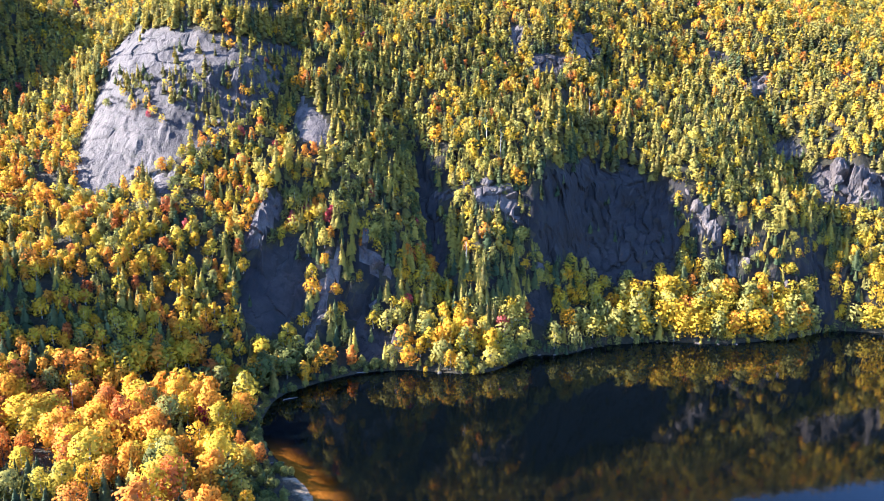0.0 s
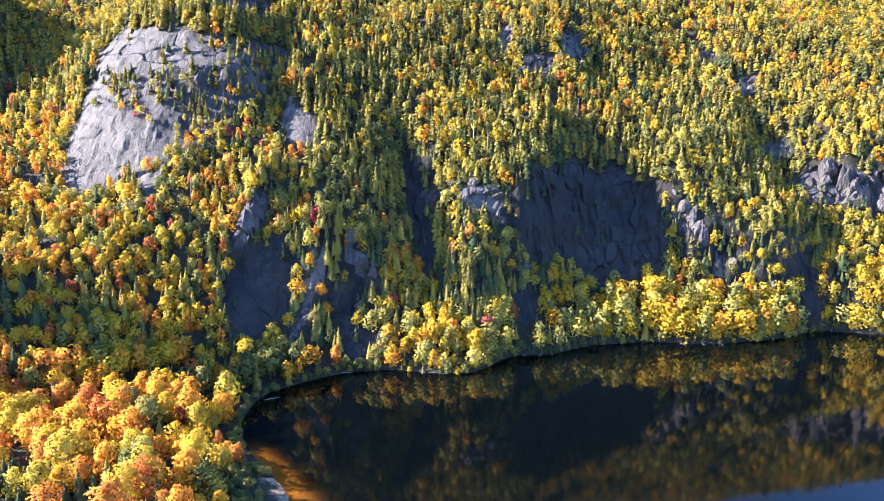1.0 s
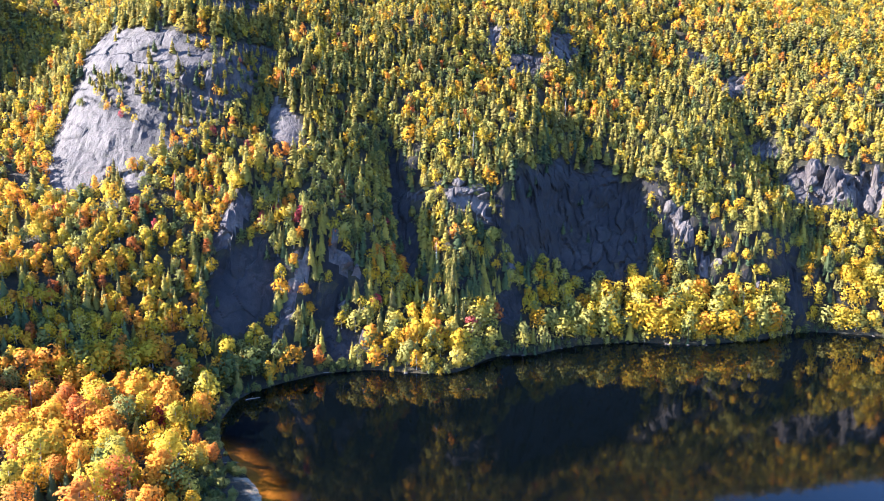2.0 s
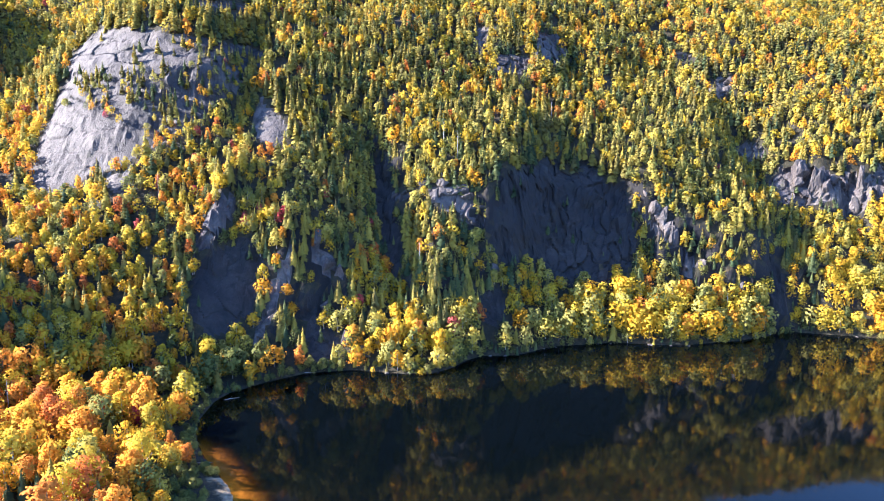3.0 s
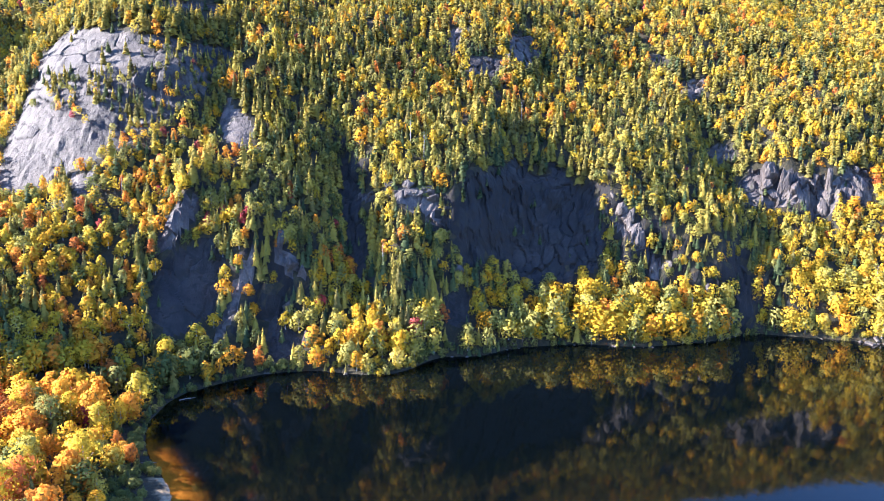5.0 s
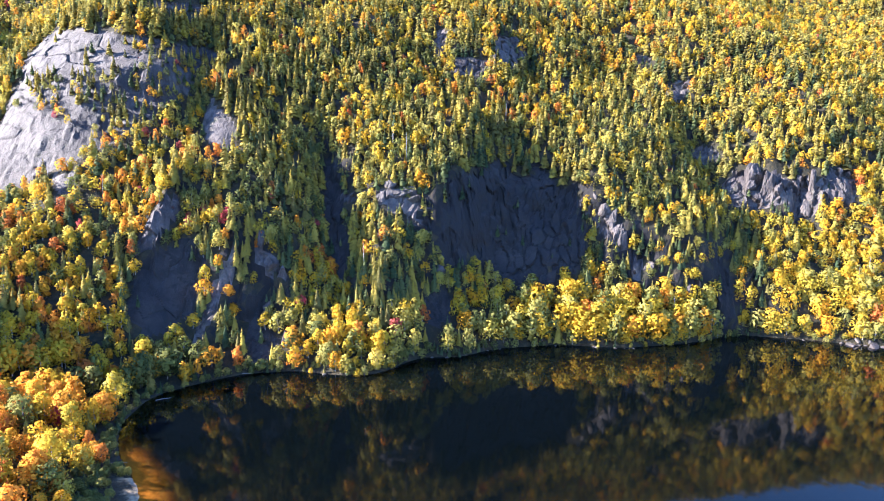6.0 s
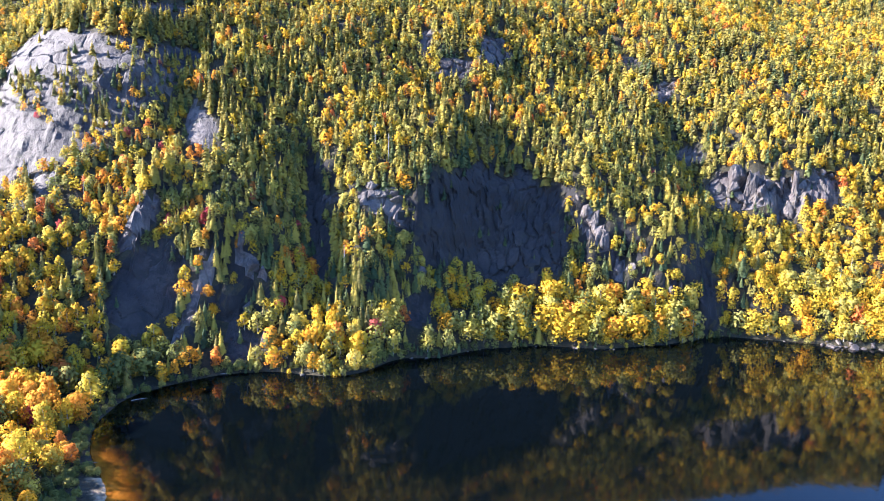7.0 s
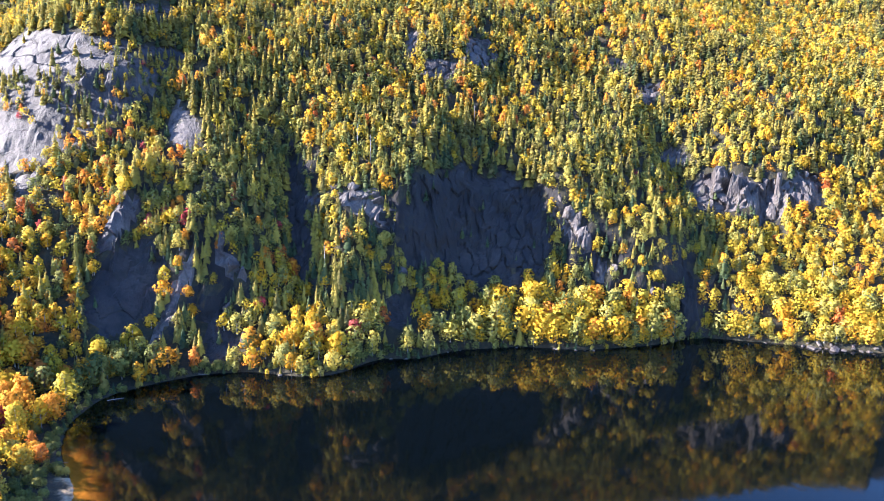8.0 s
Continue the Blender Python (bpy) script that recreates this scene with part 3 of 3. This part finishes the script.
# colour of the woods: centre, half widths, then shares of gold, orange, pale, green, red and spruce
ZONES = [
    (-42, 124, 4, 14, (36, 16, 26, 22, 0, 0)),
    (-85, 128, 48, 28, (36, 60, 0.5, 2, 1, 0.5)),
    (-120, 166, 20, 11, (4, 3, 2, 14, 0, 77)),
    (-84, 180, 40, 18, (44, 32, 4, 14, 0, 6)),
    (-84, 163, 22, 12, (46, 34, 4, 12, 0, 4)),
    (-96, 202, 40, 16, (44, 22, 6, 14, 1, 13)),
    (-150, 226, 24, 18, (52, 40, 0, 4, 2, 2)),
    (-72, 216, 46, 9, (36, 10, 16, 18, 2, 18)),
    (-55, 230, 12, 7, (40, 26, 18, 6, 4, 6)),
    (-24, 222, 17, 22, (6, 1, 8, 13, 0.3, 71)),
    (-24, 212, 17, 14, (6, 1, 8, 13, 0.3, 71)),
    (22, 218, 16, 12, (6, 1, 8, 13, 0, 72)),
    (-50, 206, 14, 10, (8, 2, 8, 16, 0, 66)),
    (-42, 262, 26, 20, (10, 2, 8, 10, 0.3, 70)),
    (-48, 170, 14, 12, (8, 8, 2, 50, 0, 32)),
    (-46, 176, 12, 10, (8, 8, 2, 50, 0, 32)),
    (-31, 190, 10, 8, (10, 3, 4, 18, 0, 65)),
    (-31, 190, 10, 8, (10, 3, 4, 18, 0, 65)),
    (8, 193, 20, 13, (56, 5, 32, 6, 0, 1)),
    (32, 206, 9, 9, (2, 1, 5, 20, 3, 69)),
    (32, 206, 9, 9, (2, 1, 5, 20, 3, 69)),
    (48, 210, 6, 6, (8, 1, 60, 20, 0, 11)),
    (-29, 191, 13, 8, (7, 3, 3, 21, 0, 66)),
    (146, 231, 6, 8, (6, 2, 6, 26, 0, 60)),
    (88, 220, 42, 10, (56, 5, 32, 6, 0, 1)),
    (180, 226, 60, 16, (66, 4, 25, 4, 0.5, 0.5)),
    (205, 245, 40, 18, (66, 4, 24, 4, 0, 2)),
    (30, 250, 26, 14, (12, 2, 14, 12, 0, 60)),
    (10, 258, 16, 12, (30, 4, 30, 12, 0, 24)),
    (40, 282, 36, 10, (24, 12, 14, 10, 1, 39)),
    (125, 262, 34, 18, (14, 1, 14, 12, 0.5, 58.5)),
    (125, 238, 22, 10, (30, 4, 20, 26, 0, 20)),
    (190, 278, 40, 16, (26, 3, 14, 10, 0, 47)),
    (-20, 310, 90, 18, (24, 5, 10, 8, 0.5, 52.5)),
    (230, 350, 90, 40, (32, 6, 14, 10, 0.3, 38)),
]
ORDER = ("gold", "orange", "pale", "green", "red", "spruce")
DEFAULT = np.array((6.5, 1.7, 9, 14, 0.3, 68.5)) / 100


def shares(x, y):
    total, share = 0.35, DEFAULT * 0.35
    for cx, cy, rx, ry, part in ZONES:
        w = math.exp(-((x - cx) / rx) ** 2 - ((y - cy) / ry) ** 2) * 4.0
        total += w
        share = share + w * np.array(part) / sum(part)
    return share / total


planted = []
step = 2.9


def bare_rock(xs, zs):
    """Where no tree hides the rock."""
    return np.maximum(np.maximum(in_rock(xs, zs)[1], in_rock(xs, zs + 2.5)[1] - 0.05), in_rock(xs, zs + 5)[1] - 0.25)


for y in np.concatenate([np.arange(96, 345, step / 2), np.arange(345, 400, 2.6), np.arange(400, 565, 6.5)]):
    reach = 0.68 * y + 12
    gap = step if y < 345 else step * 1.2 if y < 400 else 6.0
    xs = np.arange(-reach - 16, 46 + reach, gap)
    xs = xs + rng.uniform(-0.5, 0.5, len(xs)) * gap
    ys = y + rng.uniform(-0.5, 0.5, len(xs)) * step * 0.6
    zs, st = height(xs, ys), slope(xs, ys)
    dome, rock = in_dome(xs, zs), bare_rock(xs, zs)
    patchy = fractal(xs, ys, 15, 51)
    bands = fractal(xs * 0.8 + zs * 0.7, xs * 0.3 - zs * 0.5, 10, 52)
    drift = fractal(xs, ys, 30, 61)
    inland = ys - shore_y(xs)
    edge = shore_x(ys) - xs
    luck = rng.random(len(xs))
    for x, yy, z, s, b, r, n, w, din, e, band, chance in zip(xs, ys, zs, st, dome, rock, patchy, drift, inland, edge, bands, luck):
        if z < 0.3 or (din < 0.4 and e < (10.0 if yy < 126 else 4.0 + 2.0 * n)):
            continue
        if 116 < yy < 125 and e < 15:
            continue
        # as many for each piece of slope, however steep
        if yy < 345 and not (x < -54 and yy < 122) and chance > 0.5 * math.sqrt(1 + min(s, 2.6) ** 2):
            continue
        on_dome = b > 0 and yy < 290
        if on_dome:
            down = (x + 131) / 75 - (z - 72) / 40
            if band < 0.46 - 0.36 * down:
                continue
        elif r > 0 and chance > 0.05:
            continue
        near = din < 0 or (din < 14 and z < 18)
        young = x < -62 + 4 * n and yy < 120 + 2 * n
        if yy < 114 and x < -54 and not young:
            continue
        if near and not young and rng.random() < (0.56 if din < 0 else 0.28):
            continue
        p = shares(x, yy)
        p = p * (1, 1, 1, 1, 1, (1 if near else math.exp(0.8 * w - 0.8 * n)) * (1.6 if s > 2.2 else 1))
        tone = ORDER[rng.choice(6, p=p / p.sum())]
        if young and rng.random() < 0.92:
            tone = "fir"
        # spruces in the shaded hollow take the darker fir tone: shade put into colour
        elif tone == "spruce" and (rng.random() < (0.5 if s > 1.7 else 0.16) or (x < -84 and yy < 176)):
            tone = "fir"
        tall = {"fir": rng.uniform(4.6, 8.4), "spruce": rng.uniform(4.6, 9.0), "red": rng.uniform(3.2, 4.6)}.get(tone, rng.uniform(3.6, 6.2))
        if near:
            tall *= 1.5 if tone not in ("spruce", "fir") else 0.9
            if din < 0 and tone not in ("spruce", "fir"):
                tall *= 1.15
            if 58 < x < 140 and din > 0:
                tall *= 1.2
        if on_dome:
            tall *= 0.66
        if s > 2.4:
            tall *= 0.8
        if young:
            tall *= 0.75
        if din < 0 and yy < 140 and e < 16:
            tall *= 0.62
        if r > 0 and not on_dome:
            tone, tall = "fir", 0.7 * tall
        planted.append((x, yy, z - 0.2 * min(s, 3), tone, tall, rng.uniform(0.85, 1.2), rng.uniform(0, 360), rng.random()))
        # steep ground carries as many trees up its face
        if din > 3 and r <= 0 and not on_dome and yy < 300:
            for again in range((s > 1.5) + (s > 2.2) + (s > 3.0)):
                side_x, side_y = x + rng.uniform(-1.5, 1.5), yy + rng.uniform(-0.9, 0.9)
                planted.append((side_x, side_y, float(height(side_x, side_y)) - 0.5, tone if rng.random() < 0.5 else "spruce", tall * rng.uniform(0.7, 1.0), rng.uniform(0.85, 1.2), rng.uniform(0, 360), rng.random()))

# bushes that hang over the water's edge
for x in np.arange(-44, 250, 1.1):
    x += rng.uniform(-0.6, 0.6)
    yy = float(shore_y(x)) + (rng.uniform(-0.7, 3.2) if x < 182 else rng.uniform(1.5, 4.0))
    tone = ("green", "fir", "green", "spruce", "pale", "gold")[int(rng.integers(6 if -12 < x < 22 or 58 < x < 140 or x > 152 else 3))]
    planted.append((x, yy, max(float(height(x, yy)), -0.2) - 0.3, tone, rng.uniform(2.0, 4.2), rng.uniform(1.0, 1.5) if tone not in ("spruce", "fir") else 1.0, rng.uniform(0, 360), rng.random()))

# brush along the lake's end
for y in np.arange(112, 172, 0.25):
    x = float(shore_x(y)) - rng.uniform(0.2 if y > 125 else 5.5, 13.0)
    z = float(height(x, y))
    tone = ("green", "green", "fir")[int(rng.integers(3))]
    if z > 0.05:
        planted.append((x, y, z - 0.3, tone, rng.uniform(1.3, 2.8), rng.uniform(1.0, 1.4), rng.uniform(0, 360), 0.3 * rng.random()))
counts = {tone: 0 for tone in TONES}
crowd = {tone: [] for tone in TONES}
for x, y, z, tone, tall, wide, turn, tint in sorted(planted, key=lambda p: p[1] - 0.6 * min(0, p[1] - shore_y(p[0]))):
    if counts[tone] < 300 and y < 236 and -0.69 * y - 14 < x < 40 + 0.69 * y:
        s = tall / 10
        copy_thing((CLOSE if y < 152 else NEAR)[tone][counts[tone] % 4], pose(x, y, z, 0, 0, turn) @ Matrix.Diagonal((s * wide, s * wide, s, 1)))
        counts[tone] += 1
    else:
        crowd[tone].append((x, y, z, tall / 10, wide, radians(turn), tint))
for tone in TONES:
    for ob in NEAR[tone] + CLOSE[tone]:
        for child in list(ob.children):
            bpy.data.objects.remove(child)
        bpy.data.objects.remove(ob)
CROWD_NAMES = {"gold": ("golden_birch_woods", "golden birches covering the mountainside"), "orange": ("orange_maple_woods", "orange maples scattered over the mountainside"),
               "pale": ("pale_birch_woods", "pale yellow green birches on the mountainside"), "green": ("green_hardwood_woods", "olive green leafy trees on the mountainside"),
               "red": ("red_maple_woods", "small red maples among the woods"), "spruce": ("spruce_woods", "olive slender spruces covering the mountainside"), "fir": ("fir_woods", "dark green firs and shade-toned spruces among the woods")}
for tone, trees in crowd.items():
    if not trees:
        continue
    data = np.array(trees)
    verts, faces, index, tints, normals, n = [], [], [], [], [], 0
    rank = np.where(data[:, 1] - shore_y(data[:, 0]) < 18, 0, np.where(data[:, 1] < 285, 1, 2))
    for k in range(12):
        some = data[rank == k // 4][k % 4::4]
        if not len(some):
            continue
        thin, (sv, sf), mid, slight = FAR[tone][k % 4]
        thin = (mid, thin, slight)[k // 4]
        thin, facing = turned_out(thin, tone in ("spruce", "fir"))
        tv = np.concatenate([thin, sv])
        tn = np.concatenate([facing, unit(sv * (1, 1, 0))])
        tf = np.concatenate([leaf_faces(thin), sf + len(thin)])
        ti = np.r_[np.zeros(len(thin) // 4, int), np.ones(len(sf), int)]
        c, s = np.cos(some[:, 5])[:, None], np.sin(some[:, 5])[:, None]
        h, w = some[:, 3][:, None], (some[:, 3] * some[:, 4])[:, None]
        px = (tv[:, 0] * c - tv[:, 1] * s) * w + some[:, 0][:, None]
        py = (tv[:, 0] * s + tv[:, 1] * c) * w + some[:, 1][:, None]
        pz = tv[:, 2] * h + some[:, 2][:, None]
        verts.append(np.stack([px, py, pz], -1).reshape(-1, 3))
        normals.append(np.stack([tn[:, 0] * c - tn[:, 1] * s, tn[:, 0] * s + tn[:, 1] * c, tn[:, 2] + 0 * c], -1).reshape(-1, 3))
        faces.append((tf[None] + n + (np.arange(len(some)) * len(tv))[:, None, None]).reshape(-1, 4))
        index.append(np.tile(ti, len(some)))
        tints.append(np.repeat(some[:, 6], len(tv)))
        n += len(some) * len(tv)
    ob = mesh_object(CROWD_NAMES[tone][0], np.concatenate(verts), np.concatenate(faces), [WOODS[tone], BARK], np.concatenate(index), normals=np.concatenate(normals))
    ob.data.attributes.new("tint", "FLOAT", "POINT").data.foreach_set("value", np.concatenate(tints).astype(np.float32))
    tagged(ob, CROWD_NAMES[tone][1], "forest", kind="stuff")


# ---- bare rocks, boulders and dead wood ----
def rock_shape(rng, size, turn=0.0, cuts=9):
    """A broken block: a fine ball cut by flat planes, with a rough skin."""
    bm = bmesh.new()
    bmesh.ops.create_icosphere(bm, subdivisions=4 if max(size) > 1.6 else 3, radius=1.0)
    ways = unit(rng.normal(0, 1, (cuts, 3)))
    depths = rng.uniform(0.42, 0.9, cuts)
    for v in bm.verts:
        way = np.array(v.co)
        face = ways @ way
        r = np.min(np.where(face > 0.05, depths / np.maximum(face, 0.05), 9.0))
        r = min(r, 1.25) * (1 + 0.10 * noise.noise(Vector(way) * 3 + Vector(ways[0]) * 9) + 0.06 * noise.noise(Vector(way) * 9))
        block = noise.noise(noise.voronoi(Vector((way[0] * size[0] * 0.4, way[1] * size[1] * 0.4, way[2] * size[2] * 0.2)) + Vector(ways[1]) * 30)[1][0] * 5.7)
        r *= 1 + 0.28 * block
        v.co = Matrix.Rotation(turn, 3, "Z") @ Vector((way[0] * r * size[0], way[1] * r * size[1], way[2] * r * size[2]))
    return bm


def rock_thing(name, bm, place, label, category, group=""):
    me = bpy.data.meshes.new(name)
    bm.to_mesh(me)
    bm.free()
    me.materials.append(LIT_ROCK)
    ob = new(name, me)
    ob.location = place
    return tagged(ob, label, category, group)


# outcrops on the mountainside: place along the shore and height, half sizes, turn
OUTCROPS = [
    (-25.2, 35.1, 1.6, 1.8, 4, 0.4),
    (-20.5, 28.5, 2.6, 2, 3.4, 0.9),
    (-17.8, 25.6, 2.4, 2, 2.6, 0.7),
    (-21.8, 15.6, 2, 2, 3, 0.3),
    (10.4, 52.7, 4, 2.5, 1.8, 0.1),
    (20.0, 50.5, 5, 3, 2.6, 0.3),
    (25.1, 48.4, 4, 3, 3, 0.8),
    (29.2, 44.9, 4.5, 2.5, 1.4, 0.1),
    (16.1, 53.3, 2.5, 2, 1.8, 0.5),
    (33.1, 24.4, 2.4, 2, 2, 0.3),
    (92.4, 48.5, 2, 2, 2.6, 0.4),
    (95.7, 44.2, 2.6, 2.6, 3.6, 0.2),
    (98.6, 40.8, 2.8, 2.6, 4.6, 0.7),
    (100.6, 36.1, 2.6, 2.4, 4, 0.1),
    (110.8, 22.7, 2.4, 2, 4, 0.4),
    (124.2, 15.9, 2.4, 2, 4, 0.9),
    (159.9, 54.6, 3.6, 2.6, 6.5, 0.1),
    (164.2, 52.7, 3.2, 2.6, 7, 0.5),
    (167.7, 49.7, 2.6, 2.4, 6, 0.8),
    (180.3, 50.7, 2, 2, 6.5, 0.3),
    (177.2, 43.6, 2.4, 2, 4, 0.2),
    (190.3, 51.6, 2.2, 2.2, 6, 0.6),
    (194.3, 49.7, 2.6, 2.2, 5.6, 0.2),
    (198.1, 48.7, 2.2, 2, 4.6, 0.4),
    (66.2, 112.2, 3.4, 2.6, 3.4, 0.1),
    (70.0, 106.0, 3, 2.6, 4, 0.5),
    (56.9, 103.0, 4, 3, 3.4, 0.3),
    (51.4, 107.3, 2.2, 2, 3, 0.2),
    (144.2, 93.8, 4, 2.6, 2.6, 0.5),
    (147.4, 87.5, 2.8, 2.4, 3, 0.2),
    (131.7, 113.4, 2.4, 2, 2, 0.2),
    (-89.8, 56.0, 2.4, 2, 4, 0.5),
    (-13.2, 5.7, 2.2, 1.8, 4.5, 0.1),
    (-15.5, 11.6, 1.6, 1.6, 3, 0.3),
    (-8.3, 3.4, 2.4, 1.5, 2.4, 0.1),
]
for x, z, a, b, c, turn in OUTCROPS:
    rock_thing("rock_outcrop", rock_shape(rng, (a, b, c), turn), (x, back_from(x, z) + 0.25 * b, z), "weathered pale granite outcrop among the trees", "rock", "rock outcrops")

# boulders along the water's edge
for k in range(46):
    x = rng.uniform(176, 216) if k < 22 else rng.uniform(-44, 214)
    y = float(shore_y(x)) + (rng.uniform(-1.8, 1.2) if k < 22 else rng.uniform(-1.2, -0.3))
    s = rng.uniform(0.6, 1.9) if k < 22 else rng.uniform(0.35, 0.9)
    rock_thing("boulder", rock_shape(rng, (s, s * 0.8, s * 0.62), rng.uniform(0, 6)), (x, y, max(float(height(x, y)), -0.2) + 0.15 * s), "grey boulder at the water's edge", "boulder", "shore boulders")


def log_thing(name, start, end, thick, label):
    """A bare trunk with a few broken branch stubs."""
    a, b = Vector(start), Vector(end)
    way = (b - a).normalized()
    side = way.orthogonal()
    cross = way.cross(side)

    def tube(points, radii):
        verts, faces = [], []
        for p, r in zip(points, radii):
            for k in range(8):
                t = 2 * math.pi * k / 8
                verts.append(p + (side * math.cos(t) + cross * math.sin(t)) * r)
        for i in range(len(points) - 1):
            for k in range(8):
                faces.append((8 * i + k, 8 * i + (k + 1) % 8, 8 * i + 8 + (k + 1) % 8, 8 * i + 8 + k))
        return np.array(verts), np.array(faces)

    pieces = [tube([a, a.lerp(b, 0.35) + side * 0.06, a.lerp(b, 0.7), b], [thick, thick * 0.85, thick * 0.6, thick * 0.2])]
    for u in (0.3, 0.45, 0.62, 0.8):
        p = a.lerp(b, u)
        pieces.append(tube([p, p + way * 0.5 + cross * (0.9 - u) * rng.uniform(0.8, 1.8)], [thick * 0.3, thick * 0.08]))
    v, f = joined(pieces)
    return tagged(mesh_object(name, v, f, [DRY_WOOD]), label, "log")


log_thing("fallen_log", (-63.8, 117.6, 1.6), (-67.4, 121.6, 4.6), 0.26, "fallen bare grey tree trunk leaning among maples")
for x, y, turn, length in ((-42.5, 164.5, 0.5, 4.0), (-38.0, 130.5, 0.15, 4.0), (-25.5, 184.6, 0.1, 3.5)):
    log_thing("driftwood", (x, y, 0.16), (x + length * math.cos(turn), y + length * math.sin(turn), 0.14), 0.1, "pale driftwood trunk lying at the water's edge")


def snag(place, tall):
    """A dead standing tree: a bleached stem with a few bare limbs."""
    pieces = [stem([(0, 0, -0.6), (0.1, 0.05, tall * 0.5), (0.15, 0.2, tall)], [0.14, 0.10, 0.03], 6)]
    for k in range(7):
        a, z = 2.4 * k, tall * rng.uniform(0.4, 0.92)
        reach = rng.uniform(0.5, 1.4)
        pieces.append(stem([(0.1, 0.1, z), (math.cos(a) * reach, math.sin(a) * reach, z + 0.5 * reach)], [0.045, 0.015], 4))
    v, f = joined(pieces)
    ob = tagged(mesh_object("dead_tree", v, f, [PALE_BARK]), "dead standing tree with a bleached bare trunk", "tree", "dead trees")
    ob.location = place


for x, y in ((21, 238), (16, 240), (-97, 216), (-78, 214), (118, 226), (187, 232), (193, 236), (60, 272), (8, 214), (-63, 150), (-88, 146)):
    snag((x, y, float(height(x, y))), rng.uniform(7.5, 11.0))
